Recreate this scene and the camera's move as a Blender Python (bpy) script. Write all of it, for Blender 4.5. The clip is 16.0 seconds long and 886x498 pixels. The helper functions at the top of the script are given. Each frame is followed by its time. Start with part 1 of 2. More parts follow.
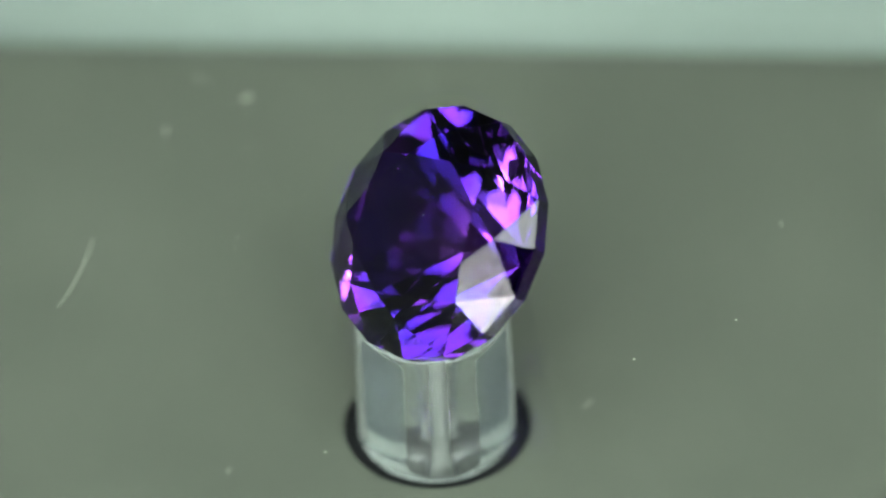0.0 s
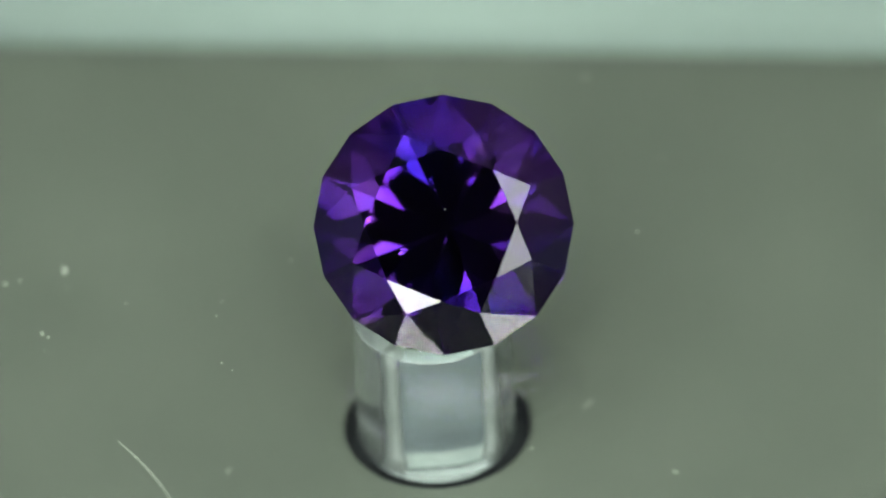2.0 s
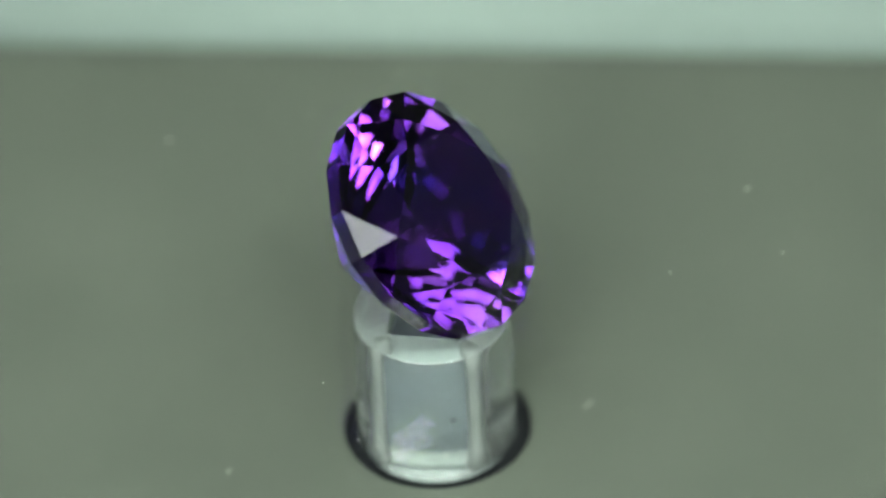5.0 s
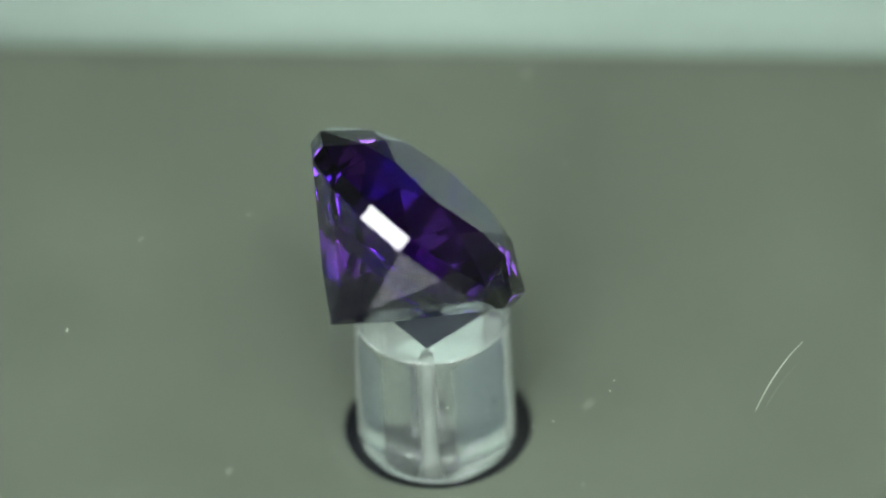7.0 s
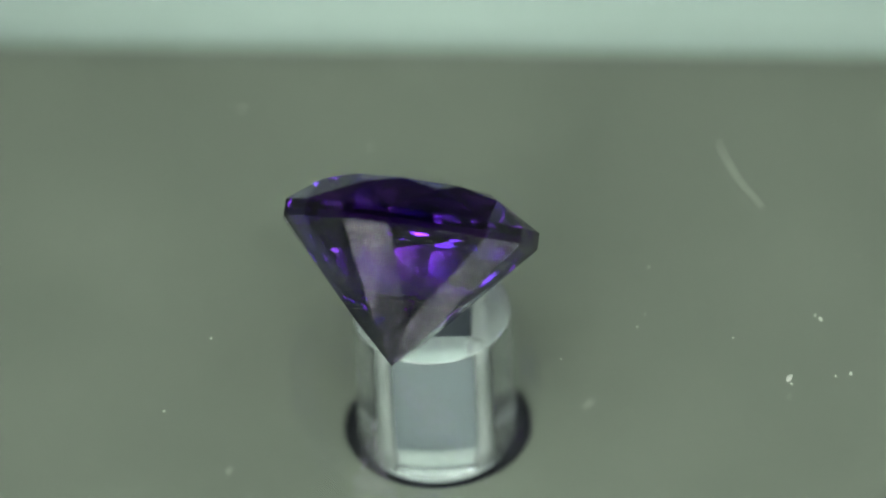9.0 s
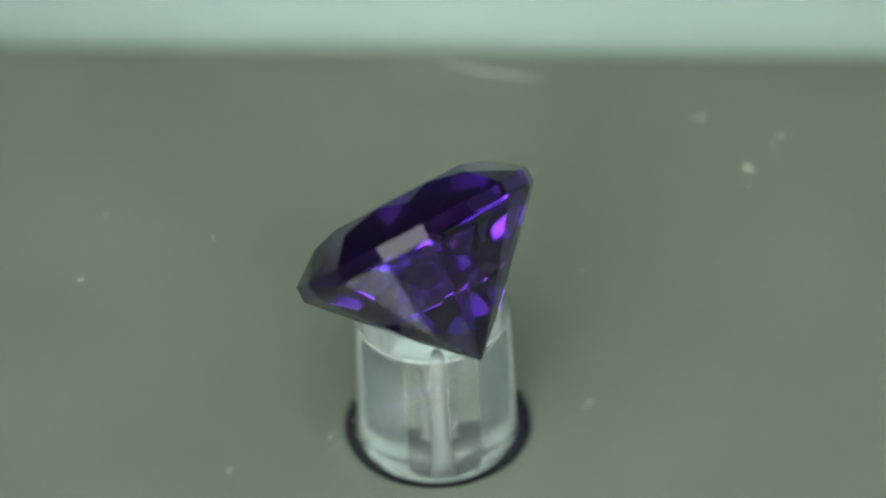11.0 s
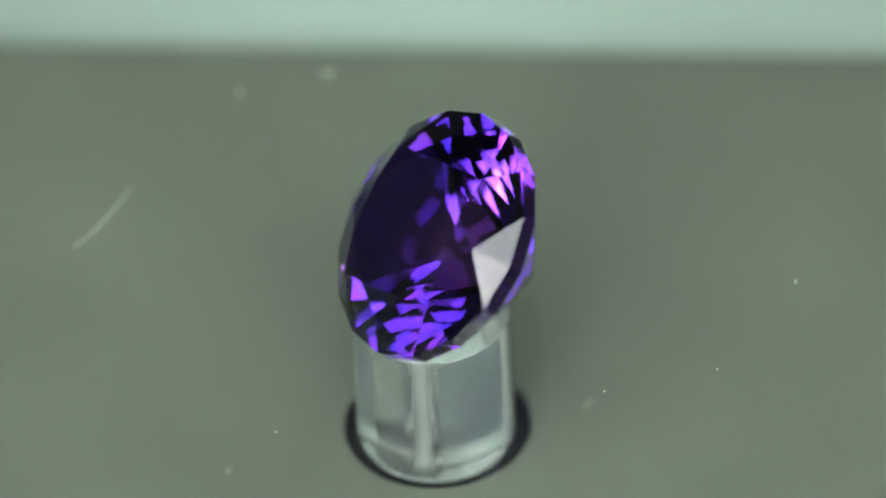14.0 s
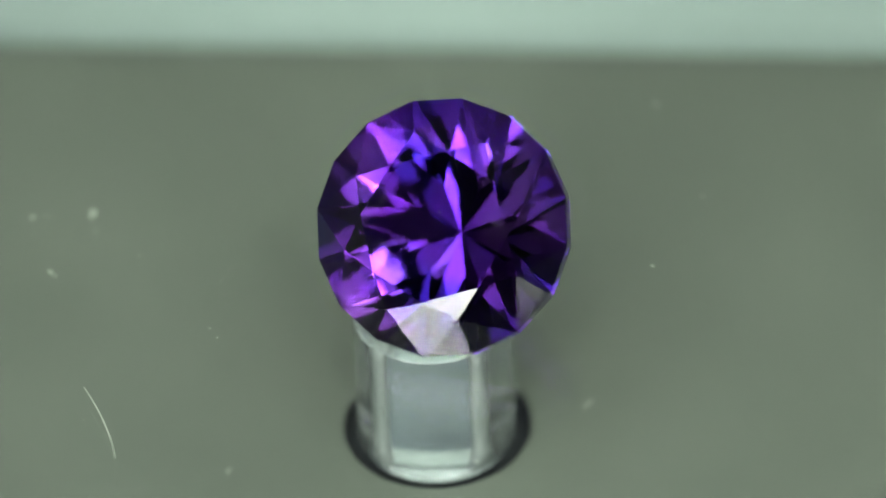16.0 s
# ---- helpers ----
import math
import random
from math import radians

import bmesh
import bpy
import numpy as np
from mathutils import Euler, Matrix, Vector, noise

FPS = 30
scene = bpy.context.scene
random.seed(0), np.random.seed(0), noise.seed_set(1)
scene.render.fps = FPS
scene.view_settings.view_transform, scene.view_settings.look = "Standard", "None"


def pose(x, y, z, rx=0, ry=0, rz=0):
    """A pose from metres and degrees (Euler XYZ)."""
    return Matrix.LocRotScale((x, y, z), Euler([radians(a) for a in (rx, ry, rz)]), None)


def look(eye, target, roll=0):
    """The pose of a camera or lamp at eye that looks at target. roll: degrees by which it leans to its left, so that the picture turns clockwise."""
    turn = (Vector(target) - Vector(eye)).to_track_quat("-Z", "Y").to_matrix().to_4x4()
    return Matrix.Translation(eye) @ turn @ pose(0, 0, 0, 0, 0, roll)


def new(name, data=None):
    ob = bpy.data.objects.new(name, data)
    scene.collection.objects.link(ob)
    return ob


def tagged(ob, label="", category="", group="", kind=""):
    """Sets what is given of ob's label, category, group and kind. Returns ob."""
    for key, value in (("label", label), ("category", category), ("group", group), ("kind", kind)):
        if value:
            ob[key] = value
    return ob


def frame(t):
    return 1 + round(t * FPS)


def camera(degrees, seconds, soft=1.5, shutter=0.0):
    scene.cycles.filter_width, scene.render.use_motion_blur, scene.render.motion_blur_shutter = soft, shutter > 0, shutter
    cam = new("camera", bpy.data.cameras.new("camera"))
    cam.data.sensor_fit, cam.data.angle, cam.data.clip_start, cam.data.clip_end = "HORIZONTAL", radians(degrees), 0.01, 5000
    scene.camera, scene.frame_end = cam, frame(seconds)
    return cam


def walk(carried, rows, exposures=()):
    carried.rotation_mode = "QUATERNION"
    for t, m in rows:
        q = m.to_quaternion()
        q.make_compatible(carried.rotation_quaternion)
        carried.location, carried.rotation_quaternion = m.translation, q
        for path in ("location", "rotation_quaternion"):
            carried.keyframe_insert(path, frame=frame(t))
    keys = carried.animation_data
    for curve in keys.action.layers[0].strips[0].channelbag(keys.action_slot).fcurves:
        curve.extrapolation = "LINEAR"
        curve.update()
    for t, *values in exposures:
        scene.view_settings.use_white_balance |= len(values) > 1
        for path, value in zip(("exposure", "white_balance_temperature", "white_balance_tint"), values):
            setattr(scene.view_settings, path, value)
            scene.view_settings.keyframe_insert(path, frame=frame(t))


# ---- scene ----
MM = 0.001

# ---- camera: one fixed macro shot ----
EYE = Vector((0.0, -242.101, 219.620)) * MM
AHEAD = Vector((0.001721, 0.744958, -0.667109))
cam = camera(6.0, 16.0, soft=1.9)
walk(cam, [(0.0, look(EYE, EYE + AHEAD, -2.816)), (16.0, look(EYE, EYE + AHEAD, -2.816))])
cam.data.dof.use_dof = True
cam.data.dof.focus_distance = 0.3235
cam.data.dof.aperture_fstop = 23.5

# ---- light: two panels beside the lens and a long one overhead, in a dim room ----
world = bpy.data.worlds.new("world")
scene.world = world
world.use_nodes = True
world.node_tree.nodes["Background"].inputs[0].default_value = (0.30, 0.36, 0.33, 1)
world.node_tree.nodes["Background"].inputs[1].default_value = 0.05
scene.view_settings.exposure = 0.0


def panel_lamp(name, azimuth, elevation, distance, width, height, watts, colour):
    """A rectangular lamp seen from the stone at that azimuth (0 is away from the lens) and elevation."""
    az, el = radians(azimuth), radians(elevation)
    place = Vector((math.sin(az) * math.cos(el), math.cos(az) * math.cos(el), math.sin(el))) * distance * MM
    data = bpy.data.lights.new(name, "AREA")
    data.shape, data.size, data.size_y = "RECTANGLE", width * MM, height * MM
    data.energy, data.color = watts, colour
    ob = new(name, data)
    ob.matrix_world = look(place, (0, 0, 0.003))
    return ob


# each side panel and the dimmer diffuser round it
panel_lamp("panel_light", -154.3, 22.05, 1204, 399, 331, 9.4, (1.0, 1.0, 0.98))
panel_lamp("diffuser_light", -153, 26, 1330, 594, 616, 4.3, (0.96, 1.0, 0.98))
# small hot spots added before the panels to whiten the stone's flashes
panel_lamp("hot_spot_light", -155.5, 21.5, 1185, 84, 84, 2.1, (1.0, 0.99, 0.98))
panel_lamp("hot_spot_light", 159, 17.5, 1185, 84, 84, 2.1, (1.0, 0.99, 0.98))
# added lamp, mirrored in the disc to brighten the stone's underside facets
panel_lamp("facet_fill_light", -148, 36.0, 1330, 373, 150, 1.6, (0.98, 1.0, 0.99))
panel_lamp("panel_light", 160, 16.7, 1204, 392, 403, 9.4, (1.0, 1.0, 0.98))
panel_lamp("diffuser_light", 154, 24, 1330, 274, 280, 1.85, (0.96, 1.0, 0.98))

# the long panel hung level overhead
bar_data = bpy.data.lights.new("overhead_panel_light", "AREA")
bar_data.shape, bar_data.size, bar_data.size_y = "RECTANGLE", 1.24, 0.37
bar_data.energy, bar_data.color = 11.8, (0.93, 1.0, 0.97)
bar_light = new("overhead_panel_light", bar_data)
bar_light.matrix_world = pose(0, -0.432, 0.98)


# ---- materials ----
def material(name):
    m = bpy.data.materials.new(name)
    m.use_nodes = True
    n = m.node_tree.nodes
    return m, n, m.node_tree.links, n["Principled BSDF"]


def noisy(name, low, high, scale, rough, bump=0.0, fine=4000.0):
    """A matt surface: faint clouds of colour, fine grain, and a fine relief."""
    m, n, l, b = material(name)
    co = n.new("ShaderNodeTexCoord")
    big = n.new("ShaderNodeTexNoise")
    big.inputs["Scale"].default_value, big.inputs["Detail"].default_value = scale, 5
    l.new(co.outputs["Object"], big.inputs["Vector"])
    small = n.new("ShaderNodeTexNoise")
    small.inputs["Scale"].default_value, small.inputs["Detail"].default_value = fine, 3
    l.new(co.outputs["Object"], small.inputs["Vector"])
    add = n.new("ShaderNodeMath")
    add.operation = "MULTIPLY_ADD"
    l.new(small.outputs["Fac"], add.inputs[0])
    add.inputs[1].default_value = 0.35
    l.new(big.outputs["Fac"], add.inputs[2])
    ramp = n.new("ShaderNodeValToRGB")
    ramp.color_ramp.elements[0].position, ramp.color_ramp.elements[1].position = 0.45, 0.95
    ramp.color_ramp.elements[0].color, ramp.color_ramp.elements[1].color = (*low, 1), (*high, 1)
    l.new(add.outputs[0], ramp.inputs["Fac"])
    l.new(ramp.outputs["Color"], b.inputs["Base Color"])
    r = n.new("ShaderNodeMapRange")
    r.inputs["To Min"].default_value, r.inputs["To Max"].default_value = rough - 0.08, rough + 0.08
    l.new(big.outputs["Fac"], r.inputs["Value"])
    l.new(r.outputs["Result"], b.inputs["Roughness"])
    if bump:
        bp = n.new("ShaderNodeBump")
        bp.inputs["Strength"].default_value, bp.inputs["Distance"].default_value = bump, 0.00002
        l.new(small.outputs["Fac"], bp.inputs["Height"])
        l.new(bp.outputs["Normal"], b.inputs["Normal"])
    return m


def clear(name, colour, ior, rough=0.0):
    m, n, l, b = material(name)
    b.inputs["Base Color"].default_value = (*colour, 1)
    b.inputs["Transmission Weight"].default_value = 1.0
    b.inputs["IOR"].default_value = ior
    b.inputs["Roughness"].default_value = rough
    return m


GREY = noisy("grey_satin_casing", (0.0622, 0.0754, 0.0560), (0.0733, 0.0875, 0.0653), 160.0, 0.55, 0.05, 2500.0)
PALE = noisy("pale_table_laminate", (0.225, 0.285, 0.252), (0.238, 0.298, 0.267), 30.0, 0.5, 0.1, 900.0)
BLACK = noisy("black_rubber", (0.005, 0.006, 0.007), (0.012, 0.014, 0.015), 300.0, 0.9, 0.2)
BLACK.node_tree.nodes["Principled BSDF"].inputs["Specular IOR Level"].default_value = 0.15
WALL = noisy("grey_wall_paint", (0.13, 0.14, 0.133), (0.17, 0.18, 0.172), 3.0, 0.8, 0.1, 200.0)
DARK = noisy("dark_unseen_wall", (0.030, 0.032, 0.032), (0.045, 0.048, 0.048), 6.0, 0.9, 0.2, 300.0)
LINT = noisy("white_lint", (0.25, 0.28, 0.235), (0.34, 0.37, 0.31), 900.0, 0.8)
SMUDGE = noisy("pale_grime", (0.14, 0.157, 0.128), (0.175, 0.192, 0.158), 700.0, 0.7)
GLASS = clear("clear_glass_disc", (0.97, 1.0, 0.98), 1.80)
ACRYLIC = clear("clear_acrylic", (0.90, 0.98, 0.955), 1.49, 0.01)
ACRYLIC.node_tree.nodes["Principled BSDF"].inputs["Transmission Weight"].default_value = 0.986
SAWN = clear("sawn_acrylic_end", (0.52, 0.60, 0.56), 1.49, 0.22)
SAWN.node_tree.nodes["Principled BSDF"].inputs["Transmission Weight"].default_value = 0.84
HOLE_DARK = noisy("blue_grey_hole_dark", (0.012, 0.019, 0.022), (0.042, 0.054, 0.058), 420.0, 0.5, 0.3, 2600.0)
HOLE_PALE = noisy("pale_hole_brightener", (0.080, 0.094, 0.084), (0.125, 0.14, 0.128), 500.0, 0.6, 0.2)
RING_PALE = noisy("pale_ring_brightener", (0.27, 0.32, 0.30), (0.36, 0.41, 0.39), 900.0, 0.6)
FLOOR_DARK = noisy("blue_grey_floor_dark", (0.020, 0.031, 0.033), (0.043, 0.058, 0.060), 900.0, 0.9, 0.4)
AMETHYST = clear("violet_amethyst", (0.06, 0.011, 0.22), 1.544)


def zones_and_flashes(m, one, two, pale, scale):
    """Clouds of three tints: growth zones, with path-length colour and pale flashes painted in."""
    n, l = m.node_tree.nodes, m.node_tree.links
    co, tex, mix = n.new("ShaderNodeTexCoord"), n.new("ShaderNodeTexNoise"), n.new("ShaderNodeValToRGB")
    tex.inputs["Scale"].default_value = scale
    mix.color_ramp.elements[0].position, mix.color_ramp.elements[1].position = 0.38, 0.54
    mix.color_ramp.elements[0].color, mix.color_ramp.elements[1].color = (*one, 1), (*two, 1)
    mix.color_ramp.elements.new(0.66).color = (*pale, 1)
    l.new(co.outputs["Object"], tex.inputs["Vector"])
    l.new(tex.outputs["Fac"], mix.inputs["Fac"])
    l.new(mix.outputs["Color"], n["Principled BSDF"].inputs["Base Color"])


def relief(m, scale, strength, distance):
    n, l = m.node_tree.nodes, m.node_tree.links
    co, tex, bp = n.new("ShaderNodeTexCoord"), n.new("ShaderNodeTexNoise"), n.new("ShaderNodeBump")
    tex.inputs["Scale"].default_value, tex.inputs["Detail"].default_value = scale, 4
    bp.inputs["Strength"].default_value, bp.inputs["Distance"].default_value = strength, distance
    l.new(co.outputs["Object"], tex.inputs["Vector"])
    l.new(tex.outputs["Fac"], bp.inputs["Height"])
    l.new(bp.outputs["Normal"], n["Principled BSDF"].inputs["Normal"])


zones_and_flashes(AMETHYST, (0.014, 0.0052, 0.175), (0.051, 0.0070, 0.160), (0.130, 0.043, 0.260), 230.0)
FINGERED = AMETHYST.copy()
FINGERED.name = "fingered_amethyst"


def smudged(m, scale, rough):
    """Faint greasy patches that dull a polished face."""
    n, l = m.node_tree.nodes, m.node_tree.links
    co, tex, r = n.new("ShaderNodeTexCoord"), n.new("ShaderNodeTexNoise"), n.new("ShaderNodeMapRange")
    tex.inputs["Scale"].default_value, tex.inputs["Detail"].default_value, tex.inputs["Distortion"].default_value = scale, 4, 1.2
    r.inputs["From Min"].default_value, r.inputs["From Max"].default_value, r.inputs["To Max"].default_value = 0.5, 0.72, rough
    l.new(co.outputs["Object"], tex.inputs["Vector"])
    l.new(tex.outputs["Fac"], r.inputs["Value"])
    l.new(r.outputs["Result"], n["Principled BSDF"].inputs["Roughness"])


smudged(FINGERED, 420.0, 0.10)
relief(SAWN, 700.0, 0.18, 0.0002)
relief(ACRYLIC, 350.0, 0.05, 0.0002)


# ---- mesh helpers ----
def mesh_from(name, verts, faces, mat, smooth=False):
    me = bpy.data.meshes.new(name)
    me.from_pydata([tuple(v) for v in verts], [], faces)
    me.materials.append(mat)
    bm = bmesh.new()
    bm.from_mesh(me)
    bmesh.ops.recalc_face_normals(bm, faces=bm.faces)
    bm.to_mesh(me)
    bm.free()
    for p in me.polygons:
        p.use_smooth = smooth
    return me


def part(name, me, parent, label=""):
    ob = new(name, me)
    ob.parent = parent
    if label:
        ob["label"] = label
    return ob


def ring(r, z, n, x=0.0, y=0.0):
    return [(x + r * math.cos(2 * math.pi * i / n), y + r * math.sin(2 * math.pi * i / n), z) for i in range(n)]


def lathe(profile, n, mat, name, smooth=True, cap_start=True, cap_end=True):
    """A solid of revolution about z from (radius, height) pairs in millimetres."""
    verts, faces = [], []
    for r, z in profile:
        verts += ring(r * MM, z * MM, n)
    for k in range(len(profile) - 1):
        for i in range(n):
            j = (i + 1) % n
            faces.append((k * n + i, k * n + j, (k + 1) * n + j, (k + 1) * n + i))
    if cap_start:
        faces.append(tuple(range(n)))
    if cap_end:
        faces.append(tuple(range((len(profile) - 1) * n, len(profile) * n)))
    me = mesh_from(name, verts, faces, mat)
    for p in me.polygons:
        p.use_smooth = smooth and len(p.vertices) == 4 and abs(p.normal.z) < 0.5
    return me


def box(name, size, centre, mat):
    sx, sy, sz = (s / 2 for s in size)
    v = [(centre[0] + a * sx, centre[1] + b * sy, centre[2] + c * sz) for a in (-1, 1) for b in (-1, 1) for c in (-1, 1)]
    f = [(0, 1, 3, 2), (4, 6, 7, 5), (0, 4, 5, 1), (2, 3, 7, 6), (0, 2, 6, 4), (1, 5, 7, 3)]
    return mesh_from(name, v, f, mat)


# ---- the room and the table ----
PLATE_Z = -6.90      # top of the grey mat, mm
CASE_Z = PLATE_Z - 1.0
TABLE_Z = -47.0     # top of the table, mm
for name, size, centre in (
    ("wall_north", (2.5, 0.1, 2.3), (0, 1.25, 0.25)),
    ("wall_south", (2.5, 0.1, 2.3), (0, -1.65, 0.25)),
    ("wall_east", (0.1, 2.8, 2.3), (1.2, -0.2, 0.25)),
    ("wall_west", (0.1, 2.8, 2.3), (-1.2, -0.2, 0.25)),
    ("ceiling", (2.5, 3.0, 0.1), (0, -0.2, 1.45)),
    ("floor", (2.5, 3.0, 0.1), (0, -0.2, -0.95)),
):
    # both end walls are unseen, and blackened to deepen the stone's dark facets
    shade = DARK if name in ("wall_south", "wall_north") else WALL
    tagged(new(name, box(name, size, centre, shade)), "unseen room wall, darkened to deepen the stone's facets" if shade is DARK else "plain grey painted room surface", name.split("_")[0], kind="structure")

table = tagged(new("table"), "pale green-white laminate table under the turntable", "table")
table.location = (0, 0, -0.9)
top_h = 0.025
top = part("tabletop", box("tabletop", (1.5, 1.3, top_h), (0, 0, 0.9 + TABLE_Z * MM - top_h / 2), PALE), table)
leg_h = 0.9 + TABLE_Z * MM - top_h
for sx in (-0.69, 0.69):
    for sy in (-0.59, 0.59):
        part("leg", box("leg", (0.05, 0.05, leg_h), (sx, sy, leg_h / 2), PALE), table)


# ---- the turntable's casing with its spindle hole, and the grey mat that lies on it ----
def slab_mesh(name, x0, x1, y0, y1, h, hole_r, floor_z, bevel, mat, hx=0.03, hy=0.02):
    """A slab with a round hole: down to floor_z, or right through where that is None."""
    n = 96

    def edge(inset, z):
        pts = []
        for i in range(n):
            a = 2 * math.pi * i / n
            c, s = math.cos(a), math.sin(a)
            k = min(((x1 - inset) / c if c > 0 else (x0 + inset) / c) if abs(c) > 1e-6 else 1e9,
                    ((y1 - inset) / s if s > 0 else (y0 + inset) / s) if abs(s) > 1e-6 else 1e9)
            pts.append((c * k * MM, s * k * MM, z * MM))
        return pts

    low = 0.0 if floor_z is None else floor_z
    loops = [ring(hole_r * MM, low * MM, n, hx * MM, hy * MM),
             ring(hole_r * MM, (h - 0.12) * MM, n, hx * MM, hy * MM),
             ring((hole_r + 0.05) * MM, (h - 0.03) * MM, n, hx * MM, hy * MM),
             ring((hole_r + 0.14) * MM, h * MM, n, hx * MM, hy * MM),
             ring(8 * MM, h * MM, n), ring(16 * MM, h * MM, n),
             edge(bevel, h), edge(bevel * 0.3, h - bevel * 0.3), edge(0.0, h - bevel), edge(0.0, 0.0)]
    verts = [v for lp in loops for v in lp]
    m = len(loops)
    faces = [(k * n + i, k * n + (i + 1) % n, (k + 1) * n + (i + 1) % n, (k + 1) * n + i) for k in range(m - 1) for i in range(n)]
    if floor_z is None:
        faces += [((m - 1) * n + i, (m - 1) * n + (i + 1) % n, (i + 1) % n, i) for i in range(n)]
    else:
        faces += [tuple(range((m - 1) * n, m * n)), tuple(range(n))]
    return mesh_from(name, verts, faces, mat)


CASE_H = CASE_Z - TABLE_Z
turntable = tagged(new("turntable_base"), "pale green-white turntable casing with a round spindle hole", "turntable")
turntable.matrix_world = pose(0, 0, TABLE_Z * MM, 0, 0, -5.7)
part("casing", slab_mesh("casing", -110, 110, -110, 95, CASE_H, 3.75, CASE_H - 4.0, 2.0, PALE), turntable)
part("bushing", lathe([(3.56, CASE_H - 3.98), (3.645, CASE_H - 3.98), (3.645, CASE_H + 0.93), (3.62, CASE_H + 0.95), (3.56, CASE_H + 0.93), (3.56, CASE_H - 3.98)], 96, BLACK,
                      "bushing", cap_start=False, cap_end=False), turntable, "black sleeve lining the spindle hole")
mat_sheet = tagged(new("grey_mat", slab_mesh("grey_mat", -90, 90, -95, 22.65, 1.0, 3.66, None, 0.35, GREY)),
                   "thin grey-green satin mat on the turntable casing", "mat")
mat_sheet.matrix_world = pose(0, 0, (CASE_Z + 0.002) * MM, 0, 0, -5.7)

# ---- what turns ----
TURN = []            # (thing, its pose at the clip's start)


def turning(ob, m=None):
    m = m or Matrix()
    ob.matrix_world = m
    TURN.append((ob, m.copy()))
    return ob


HUB_TOP = PLATE_Z - 0.48
spindle = tagged(new("spindle", lathe([(3.54, PLATE_Z - 4.0), (3.54, HUB_TOP - 0.10), (3.46, HUB_TOP)], 72, BLACK, "spindle")),
                 "black rubber spindle turning inside the casing", "spindle")
turning(spindle)


def rod_mesh():
    """A clear rod with a square hole down its middle."""
    n = 96
    prof = [(2.86, HUB_TOP + 0.11), (3.13, HUB_TOP + 0.40), (3.12, HUB_TOP + 0.7), (3.07, -1.30), (3.05, -0.98), (3.01, -0.90)]
    verts, faces = [], []
    for r, z in prof:
        verts += ring(r * MM, z * MM, n)
    for k in range(len(prof) - 1):
        for i in range(n):
            j = (i + 1) % n
            faces.append((k * n + i, k * n + j, (k + 1) * n + j, (k + 1) * n + i))
    # the square mouth, in as many points as the rim
    base = len(verts)
    half, turn = 1.56, radians(SQUARE_TURN)
    per = n // 4

    def square(hw, z):
        pts = []
        for i in range(n):
            side, u = divmod(i, per)
            u = u / per * 2 - 1
            x, y = [(hw, u * hw), (-u * hw, hw), (-hw, -u * hw), (u * hw, -hw)][side]
            a = turn
            pts.append(((x * math.cos(a) - y * math.sin(a)) * MM, (x * math.sin(a) + y * math.cos(a)) * MM, z * MM))
        return pts

    verts += square(half, -0.90)
    shift = round((turn - math.pi / 4) / (2 * math.pi) * n)
    top0 = (len(prof) - 1) * n
    for i in range(n):
        a, b = (i + shift) % n, (i + 1 + shift) % n
        faces.append((top0 + a, top0 + b, base + (i + 1) % n, base + i))
    base2 = len(verts)
    verts += square(half - 0.01, HUB_TOP + 0.11)
    for i in range(n):
        j = (i + 1) % n
        faces.append((base + i, base + j, base2 + j, base2 + i))
    for i in range(n):
        a, b = (i + shift) % n, (i + 1 + shift) % n
        faces.append((a, b, base2 + (i + 1) % n, base2 + i))
    me = mesh_from("rod", verts, faces, ACRYLIC)
    me.materials.append(SAWN)
    side = (len(prof) - 1) * n
    for k, p in enumerate(me.polygons):
        p.use_smooth = k < side
        if k < n or side - n <= k < side + n:
            p.material_index = 1
    return me


SQUARE_TURN = 47.0
rod = tagged(new("acrylic_rod", rod_mesh()), "short clear acrylic rod with a square hole down it", "rod")
rod.visible_shadow = False
# pale ring added to brighten the rod's lower end from beneath
part("brightening_ring", lathe([(1.99, HUB_TOP + 0.002), (2.9, HUB_TOP + 0.002), (2.9, HUB_TOP + 0.10), (1.99, HUB_TOP + 0.10), (1.99, HUB_TOP + 0.002)], 72, RING_PALE,
                        "brightening_ring", cap_start=False, cap_end=False), rod, "pale flat ring added under the rod as a brightener")
# dark disc added so that the floor of the hole stays dark
part("plug", lathe([(1.94, HUB_TOP + 0.002), (1.94, HUB_TOP + 0.08), (1.88, HUB_TOP + 0.10)], 48, FLOOR_DARK, "plug"), rod, "dark blue-grey disc added to darken the hole's floor")
turning(rod)


def square_bar(name, half, z0, z1, mat):
    """A square bar on the rod's axis, its edges bevelled."""
    bm = bmesh.new()
    bmesh.ops.create_cube(bm, size=1.0, matrix=pose(0, 0, (z0 + z1) / 2 * MM, 0, 0, SQUARE_TURN) @ Matrix.Diagonal((2 * half * MM, 2 * half * MM, (z1 - z0) * MM, 1)))
    bmesh.ops.bevel(bm, geom=bm.edges[:], offset=0.05 * MM, segments=2, profile=0.5, affect="EDGES")
    me = bpy.data.meshes.new(name)
    bm.to_mesh(me)
    bm.free()
    me.materials.append(mat)
    return me


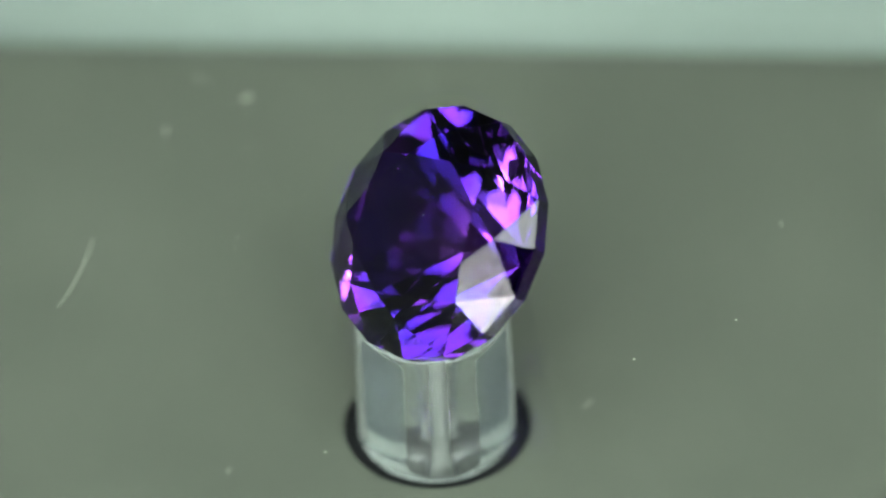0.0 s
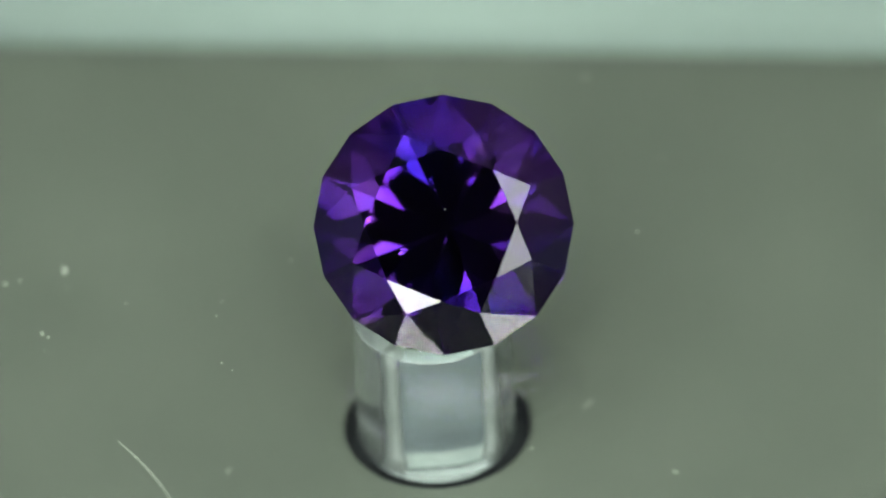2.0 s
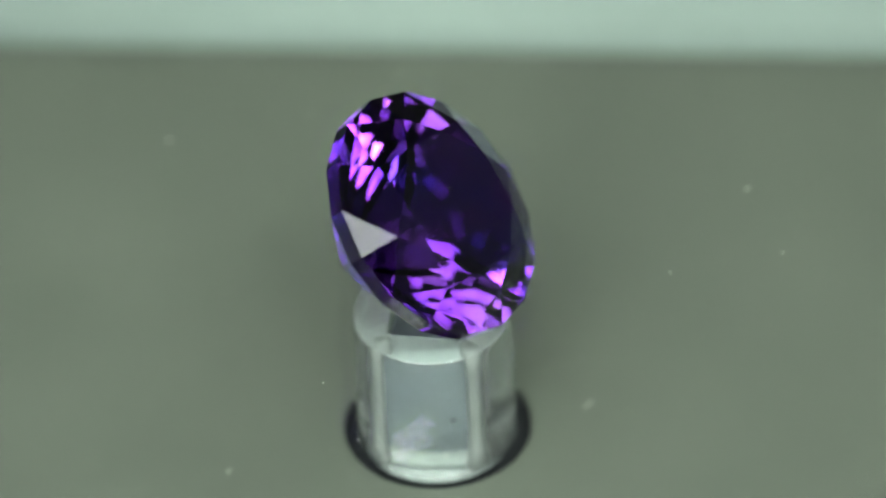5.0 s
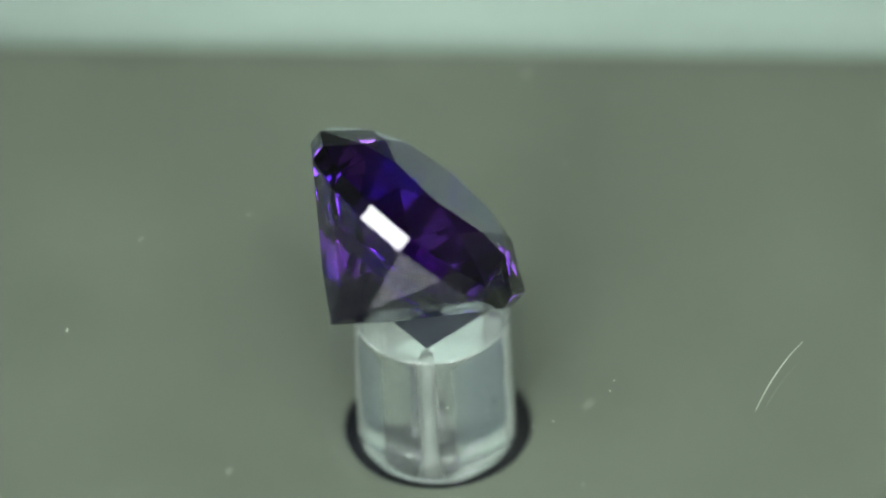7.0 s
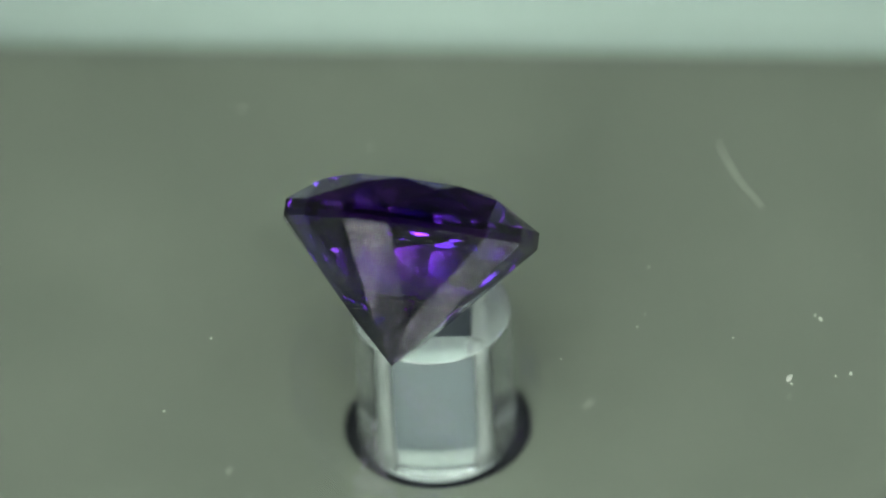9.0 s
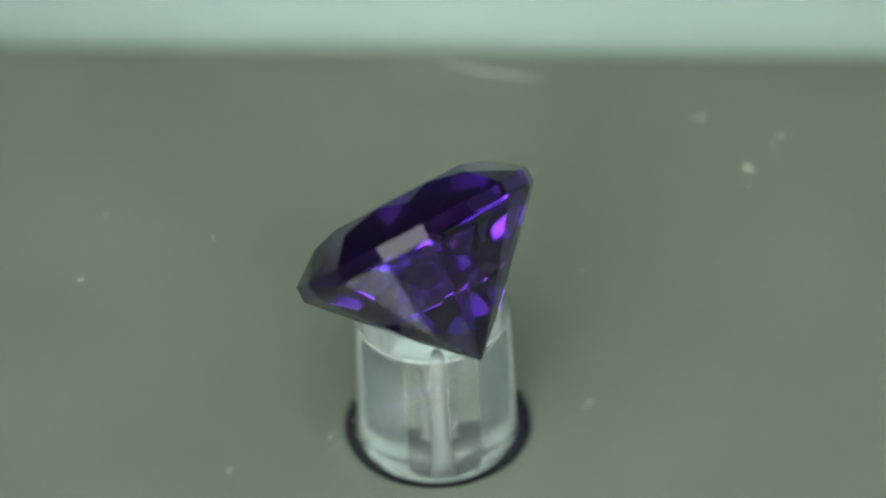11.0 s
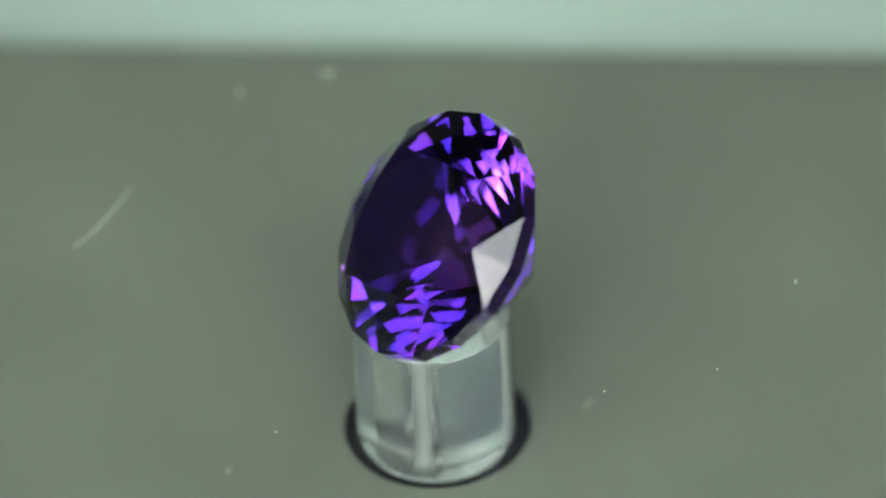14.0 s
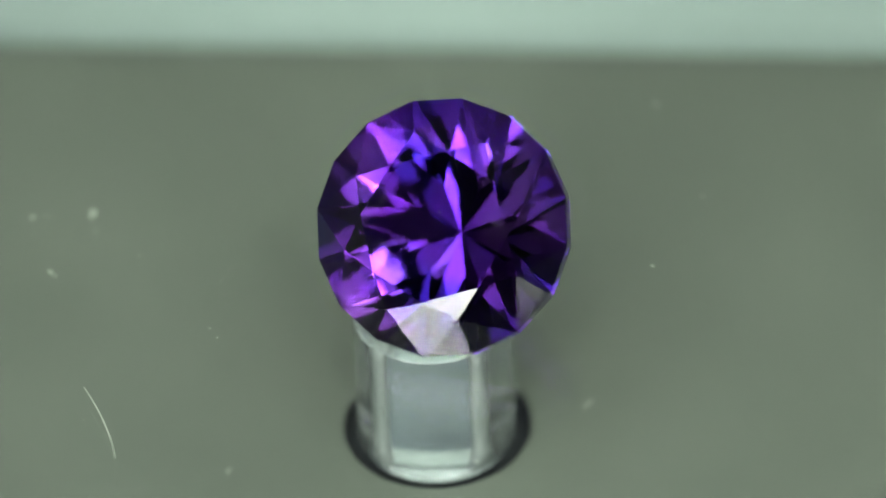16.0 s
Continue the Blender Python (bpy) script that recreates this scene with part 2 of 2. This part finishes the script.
def corner_strip_mesh(k):
    """A pale strip, added as a bright edge down one corner of the core, uneven along its length."""
    verts, faces, rows = [], [], 9
    spin = radians(SQUARE_TURN + 90 * k)
    for i in range(rows):
        z = HUB_TOP + 0.35 + (-1.3 - HUB_TOP - 0.35) * i / (rows - 1)
        w = 1.0 + 0.22 * (random.random() - 0.5) + (0.5 if i == 0 else 0.0)
        for x, y in ((1.60, 1.60 - 0.26 * w), (1.60 + 0.44 * w, 1.60), (1.60 + 0.27 * w, 1.60 + 0.27 * w), (1.60, 1.60 + 0.44 * w), (1.60 - 0.26 * w, 1.60)):
            verts.append(Vector((x * math.cos(spin) - y * math.sin(spin), x * math.sin(spin) + y * math.cos(spin), z)) * MM)
    for i in range(rows - 1):
        for q in range(5):
            r = (q + 1) % 5
            faces.append((i * 5 + q, i * 5 + r, i * 5 + 5 + r, i * 5 + 5 + q))
    faces += [tuple(range(5)), tuple(range(rows * 5 - 5, rows * 5))]
    return mesh_from("corner_strip", verts, faces, HOLE_PALE, True)


# dark bar added in the open hole to make its faces look dark
part("core", square_bar("core", 1.49, HUB_TOP + 0.95, -1.35, HOLE_DARK), rod, "dull blue-grey square core added to darken the rod's hole")
# pale block added below it to show as a bright band
part("pale_block", square_bar("pale_block", 1.47, HUB_TOP + 0.12, HUB_TOP + 0.94, HOLE_PALE), rod, "pale block added under the core as a bright band")
# pale strips added to brighten the rod on either side of the core
for k in range(4):
    part("corner_strip", corner_strip_mesh(k), rod, "pale strip added as a bright edge down the core's corner")

disc = tagged(new("glass_disc", lathe([(30, -1.0), (30.3, -0.8), (30.3, -0.2), (30, 0.0)], 128, GLASS, "glass_disc")),
              "clear dusty glass disc carried on the acrylic rod", "glass disc")
disc.visible_shadow = False
# it stands a little out of true
DISC_UP = Vector((-0.01838, 0.01054, 1.0)).normalized()
DISC = Matrix.Translation((0, 0, 0.20 * MM)) @ Vector((0, 0, 1)).rotation_difference(DISC_UP).to_matrix().to_4x4()
turning(disc, DISC)


# ---- the stone: a round brilliant ----
def brilliant_mesh():
    R, tab, crown, girdle, pav = 5.0, 0.584, 0.251, 0.1304, 1.0264
    star, lower = 0.742, 0.36
    c8 = math.cos(math.pi / 8)

    def at(r, k, z):
        a = k * math.pi / 8
        return Vector((r * math.cos(a), r * math.sin(a), z)) * R * MM

    slope = crown / (1 - tab)
    verts = [at(1, k, girdle / 2) for k in range(16)] + [at(1, k, -girdle / 2) for k in range(16)]
    # the table is not quite true to the girdle: it cuts the kites higher on one side
    for k in range(8):
        lift = 0.008 * math.cos(k * math.pi / 4 + 0.3)
        verts.append(at(tab - lift / slope, 2 * k, girdle / 2 + crown + lift))
    verts += [at(star, 2 * k + 1, girdle / 2 + slope * (1 - star * c8)) for k in range(8)]
    verts += [at(lower, 2 * k + 1, -girdle / 2 - pav * (1 - lower * c8)) for k in range(8)]
    verts.append(Vector((0, 0, -(girdle / 2 + pav) * R * MM)))
    T, S, L, CUL = 32, 40, 48, 56
    crown_faces, pavilion_faces, girdle_faces = [tuple(T + k for k in range(8))], [], []
    for k in range(8):
        j, e, o, e2 = (k + 1) % 8, 2 * k, 2 * k + 1, (2 * k + 2) % 16
        crown_faces += [(T + k, S + k, T + j), (T + k, S + (k - 1) % 8, e, S + k), (S + k, e, o), (S + k, o, e2)]
        pavilion_faces += [(CUL, L + k, 16 + e, L + (k - 1) % 8), (L + k, 16 + o, 16 + e), (L + k, 16 + e2, 16 + o)]
    for k in range(16):
        j = (k + 1) % 16
        girdle_faces.append((k, 16 + k, 16 + j, j))
    out = {}
    for name, faces in (("crown", crown_faces), ("girdle", girdle_faces), ("pavilion", pavilion_faces)):
        turned = []
        for f in faces:
            mid = sum((verts[i] for i in f), Vector()) / len(f)
            nor = (verts[f[1]] - verts[f[0]]).cross(verts[f[2]] - verts[f[0]])
            turned.append(f if nor.dot(mid) > 0 else f[::-1])
        used = sorted({i for f in turned for i in f})
        back = {i: k for k, i in enumerate(used)}
        me = bpy.data.meshes.new(name)
        me.from_pydata([tuple(verts[i]) for i in used], [], [tuple(back[i] for i in f) for f in turned])
        me.materials.append(AMETHYST)
        if name == "crown":
            me.materials.append(FINGERED)
            me.polygons[0].material_index = 1
        out[name] = me
    return verts, out


gem_turn = Matrix(((0.54583, -0.58760, -0.59732), (0.43020, 0.80828, -0.40201), (0.71903, -0.03754, 0.69397))).to_quaternion()
# the pavilion facet that it lies on, laid flat on the disc
slope = math.atan(1.0264)
face = gem_turn @ Vector((-math.sin(slope), 0, -math.cos(slope)))
gem_turn = face.rotation_difference(-DISC_UP) @ gem_turn
gem_verts, gem_parts = brilliant_mesh()
gem_at = Vector((0.431, -0.475, 0)) * MM
lowest = min(DISC_UP.dot(gem_turn @ v + gem_at) for v in gem_verts)
gem_pose = Matrix.Translation(gem_at + Vector((0, 0, (0.20 + 0.004) * MM - lowest))) @ gem_turn.to_matrix().to_4x4()
gem = tagged(new("amethyst"), "round brilliant-cut deep violet amethyst lying on a pavilion facet", "gemstone")
for name, label in (("crown", "faceted crown with a broad flat table"), ("girdle", "sixteen-sided faceted girdle band"), ("pavilion", "pointed faceted underside")):
    part(name, gem_parts[name], gem, label)
turning(gem, gem_pose)


# ---- lint and dust on the disc ----
def polar(r, deg, z=0.0):
    return Vector((r * math.cos(radians(deg)), r * math.sin(radians(deg)), z)) * MM


def fibre_mesh(points, width):
    """A thin bent fibre: a six-sided tube through the points, thin at both ends."""
    cu = [Vector(p) for p in points]
    fine = []
    for i in range(len(cu) - 1):
        p0, p1, p2, p3 = cu[max(i - 1, 0)], cu[i], cu[i + 1], cu[min(i + 2, len(cu) - 1)]
        for s in range(5):
            u = s / 5
            fine.append(0.5 * (2 * p1 + (p2 - p0) * u + (2 * p0 - 5 * p1 + 4 * p2 - p3) * u * u + (3 * p1 - p0 - 3 * p2 + p3) * u ** 3))
    fine.append(cu[-1])
    verts, faces = [], []
    m = len(fine)
    for i, q in enumerate(fine):
        d = (fine[min(i + 1, m - 1)] - fine[max(i - 1, 0)]).normalized()
        side = d.cross(Vector((0, 0, 1))).normalized()
        up = side.cross(d)
        w = width * MM * (0.45 + 0.55 * math.sin(math.pi * min(1, (i + 0.6) / m))) * (0.85 + 0.3 * random.random())
        for k in range(6):
            a = k * math.pi / 3
            verts.append(q + side * w * math.cos(a) + up * w * math.sin(a) + Vector((0, 0, width * MM)))
    for i in range(m - 1):
        for k in range(6):
            j = (k + 1) % 6
            faces.append((i * 6 + k, i * 6 + j, (i + 1) * 6 + j, (i + 1) * 6 + k))
    faces += [tuple(range(6)), tuple(range((m - 1) * 6, m * 6))]
    return mesh_from("fibre", verts, faces, LINT, True)


def speck_mesh(size, long=1.0):
    """A crumb of dust: a small lump, uneven all over."""
    bm = bmesh.new()
    bmesh.ops.create_icosphere(bm, subdivisions=2, radius=size * MM)
    for v in bm.verts:
        v.co *= 0.75 + 0.5 * random.random()
        v.co.x *= long
        v.co.z *= 0.6
    low = min(v.co.z for v in bm.verts)
    for v in bm.verts:
        v.co.z -= low
    me = bpy.data.meshes.new("speck")
    bm.to_mesh(me)
    bm.free()
    me.materials.append(LINT)
    return me


hair = tagged(new("lint_fibre", fibre_mesh([polar(14.52, 176.3), polar(14.15, 172.6), polar(13.90, 167.4), polar(13.87, 163.0), polar(13.95, 159.4)], 0.029)),
              "long pale curved lint fibre lying on the glass disc", "lint", "dust on the disc")
turning(hair, DISC)
# radius, angle, size, length to width, own turn
for r, a, size, long, own in (
    (14.50, 118.6, 0.11, 2.2, 20), (14.66, 117.6, 0.045, 2.2, 80), (16.69, 121.9, 0.085, 1.3, 40), (15.07, 132.4, 0.075, 1.9, 65), (14.85, 133.2, 0.045, 1.6, 10),
    (8.72, 331.4, 0.060, 1.0, 0), (8.42, 153.3, 0.03, 1.4, 30), (8.62, 149.5, 0.035, 1.5, 120), (8.31, 131.1, 0.03, 1.2, 0), (14.1, 12.8, 0.05, 2.6, 90),
    (16.16, 121.0, 0.05, 1.4, 70), (8.12, 125.6, 0.035, 1.3, 15), (6.08, 102.8, 0.035, 1.4, 50), (9.35, 242.7, 0.05, 1.2, 0),
    (13.82, 244.5, 0.045, 1.5, 30), (13.70, 260.8, 0.05, 3.0, 100), (11.89, 348.9, 0.045, 1.4, 0), (11.86, 126.0, 0.04, 1.2, 40),
):
    turning(tagged(new("dust_speck", speck_mesh(size * 0.85, long)), "tiny pale dust speck lying on the glass disc", "dust", "dust on the disc"),
            DISC @ Matrix.Translation(polar(r, a)) @ pose(0, 0, 0, 0, 0, own))


def fine_dust():
    rng = random.Random(5)
    verts, faces = [], []
    for _ in range(170):
        r, a, s = 28 * math.sqrt(rng.random()), rng.random() * 360, rng.choice((0.008, 0.010, 0.012, 0.016)) * MM
        if r < 6.5:
            continue
        c = polar(r, a)
        b = len(verts)
        st = 1 + rng.random() * 1.5
        verts += [c + Vector((st * s, 0, 0)), c + Vector((0, s, 0)), c + Vector((-s * st, 0, 0)), c + Vector((0, -s, 0)), c + Vector((0, 0, s))]
        faces += [(b, b + 1, b + 4), (b + 1, b + 2, b + 4), (b + 2, b + 3, b + 4), (b + 3, b, b + 4), (b, b + 3, b + 2, b + 1)]
    return mesh_from("fine_dust", verts, faces, LINT)


# a dark chip caught in the rod beside its hole
chip = speck_mesh(0.10, 0.8)
chip.materials[0] = BLACK
chip_ob = part("chip", chip, rod, "dark chip inside the clear rod")
chip_ob.matrix_basis = Matrix.Translation(polar(1.95, 163, -4.6)) @ pose(0, 0, 0, 90, 0, 73)

turning(tagged(new("fine_dust", fine_dust()), "scattered fine pale dust on the glass disc", "dust", kind="stuff"), DISC)

# a mote on the stone's table
mote_me = speck_mesh(0.014)
mote = tagged(new("dust_speck", mote_me), "single white dust mote on the stone's flat top", "dust", "dust on the stone")
turning(mote, gem_pose @ pose(0.55 * MM, -0.15 * MM, (0.1304 / 2 + 0.251) * 5.0 * MM))

# ---- grime that stays on the casing ----
for x, y, size, long, own in ((-8.2, -2.1, 0.11, 1.8, 70), (5.95, 0.65, 0.10, 3.0, 50), (-9.6, 4.2, 0.05, 1.3, 0), (10.2, 6.3, 0.05, 1.6, 30)):
    me = speck_mesh(size, long)
    me.materials[0] = SMUDGE
    for v in me.vertices:
        v.co.z *= 0.12
    ob = tagged(new("grime_spot", me), "small pale grime spot on the grey mat", "grime", "grime on the mat")
    ob.matrix_world = pose(x * MM, y * MM, PLATE_Z * MM, 0, 0, own)


# ---- the turning of the spindle and all that it carries ----
def angle(t):
    w = 2 * math.pi / 14.5543
    u = 2 * math.pi * t / 14.57
    return w * t + 0.0099 * math.sin(u) + 0.0192 * (math.cos(u) - 1)


def motions():
    for ob, m in TURN:
        walk(ob, [(k * 0.25, Matrix.Rotation(angle(k * 0.25), 4, "Z") @ m) for k in range(65)])


motions()
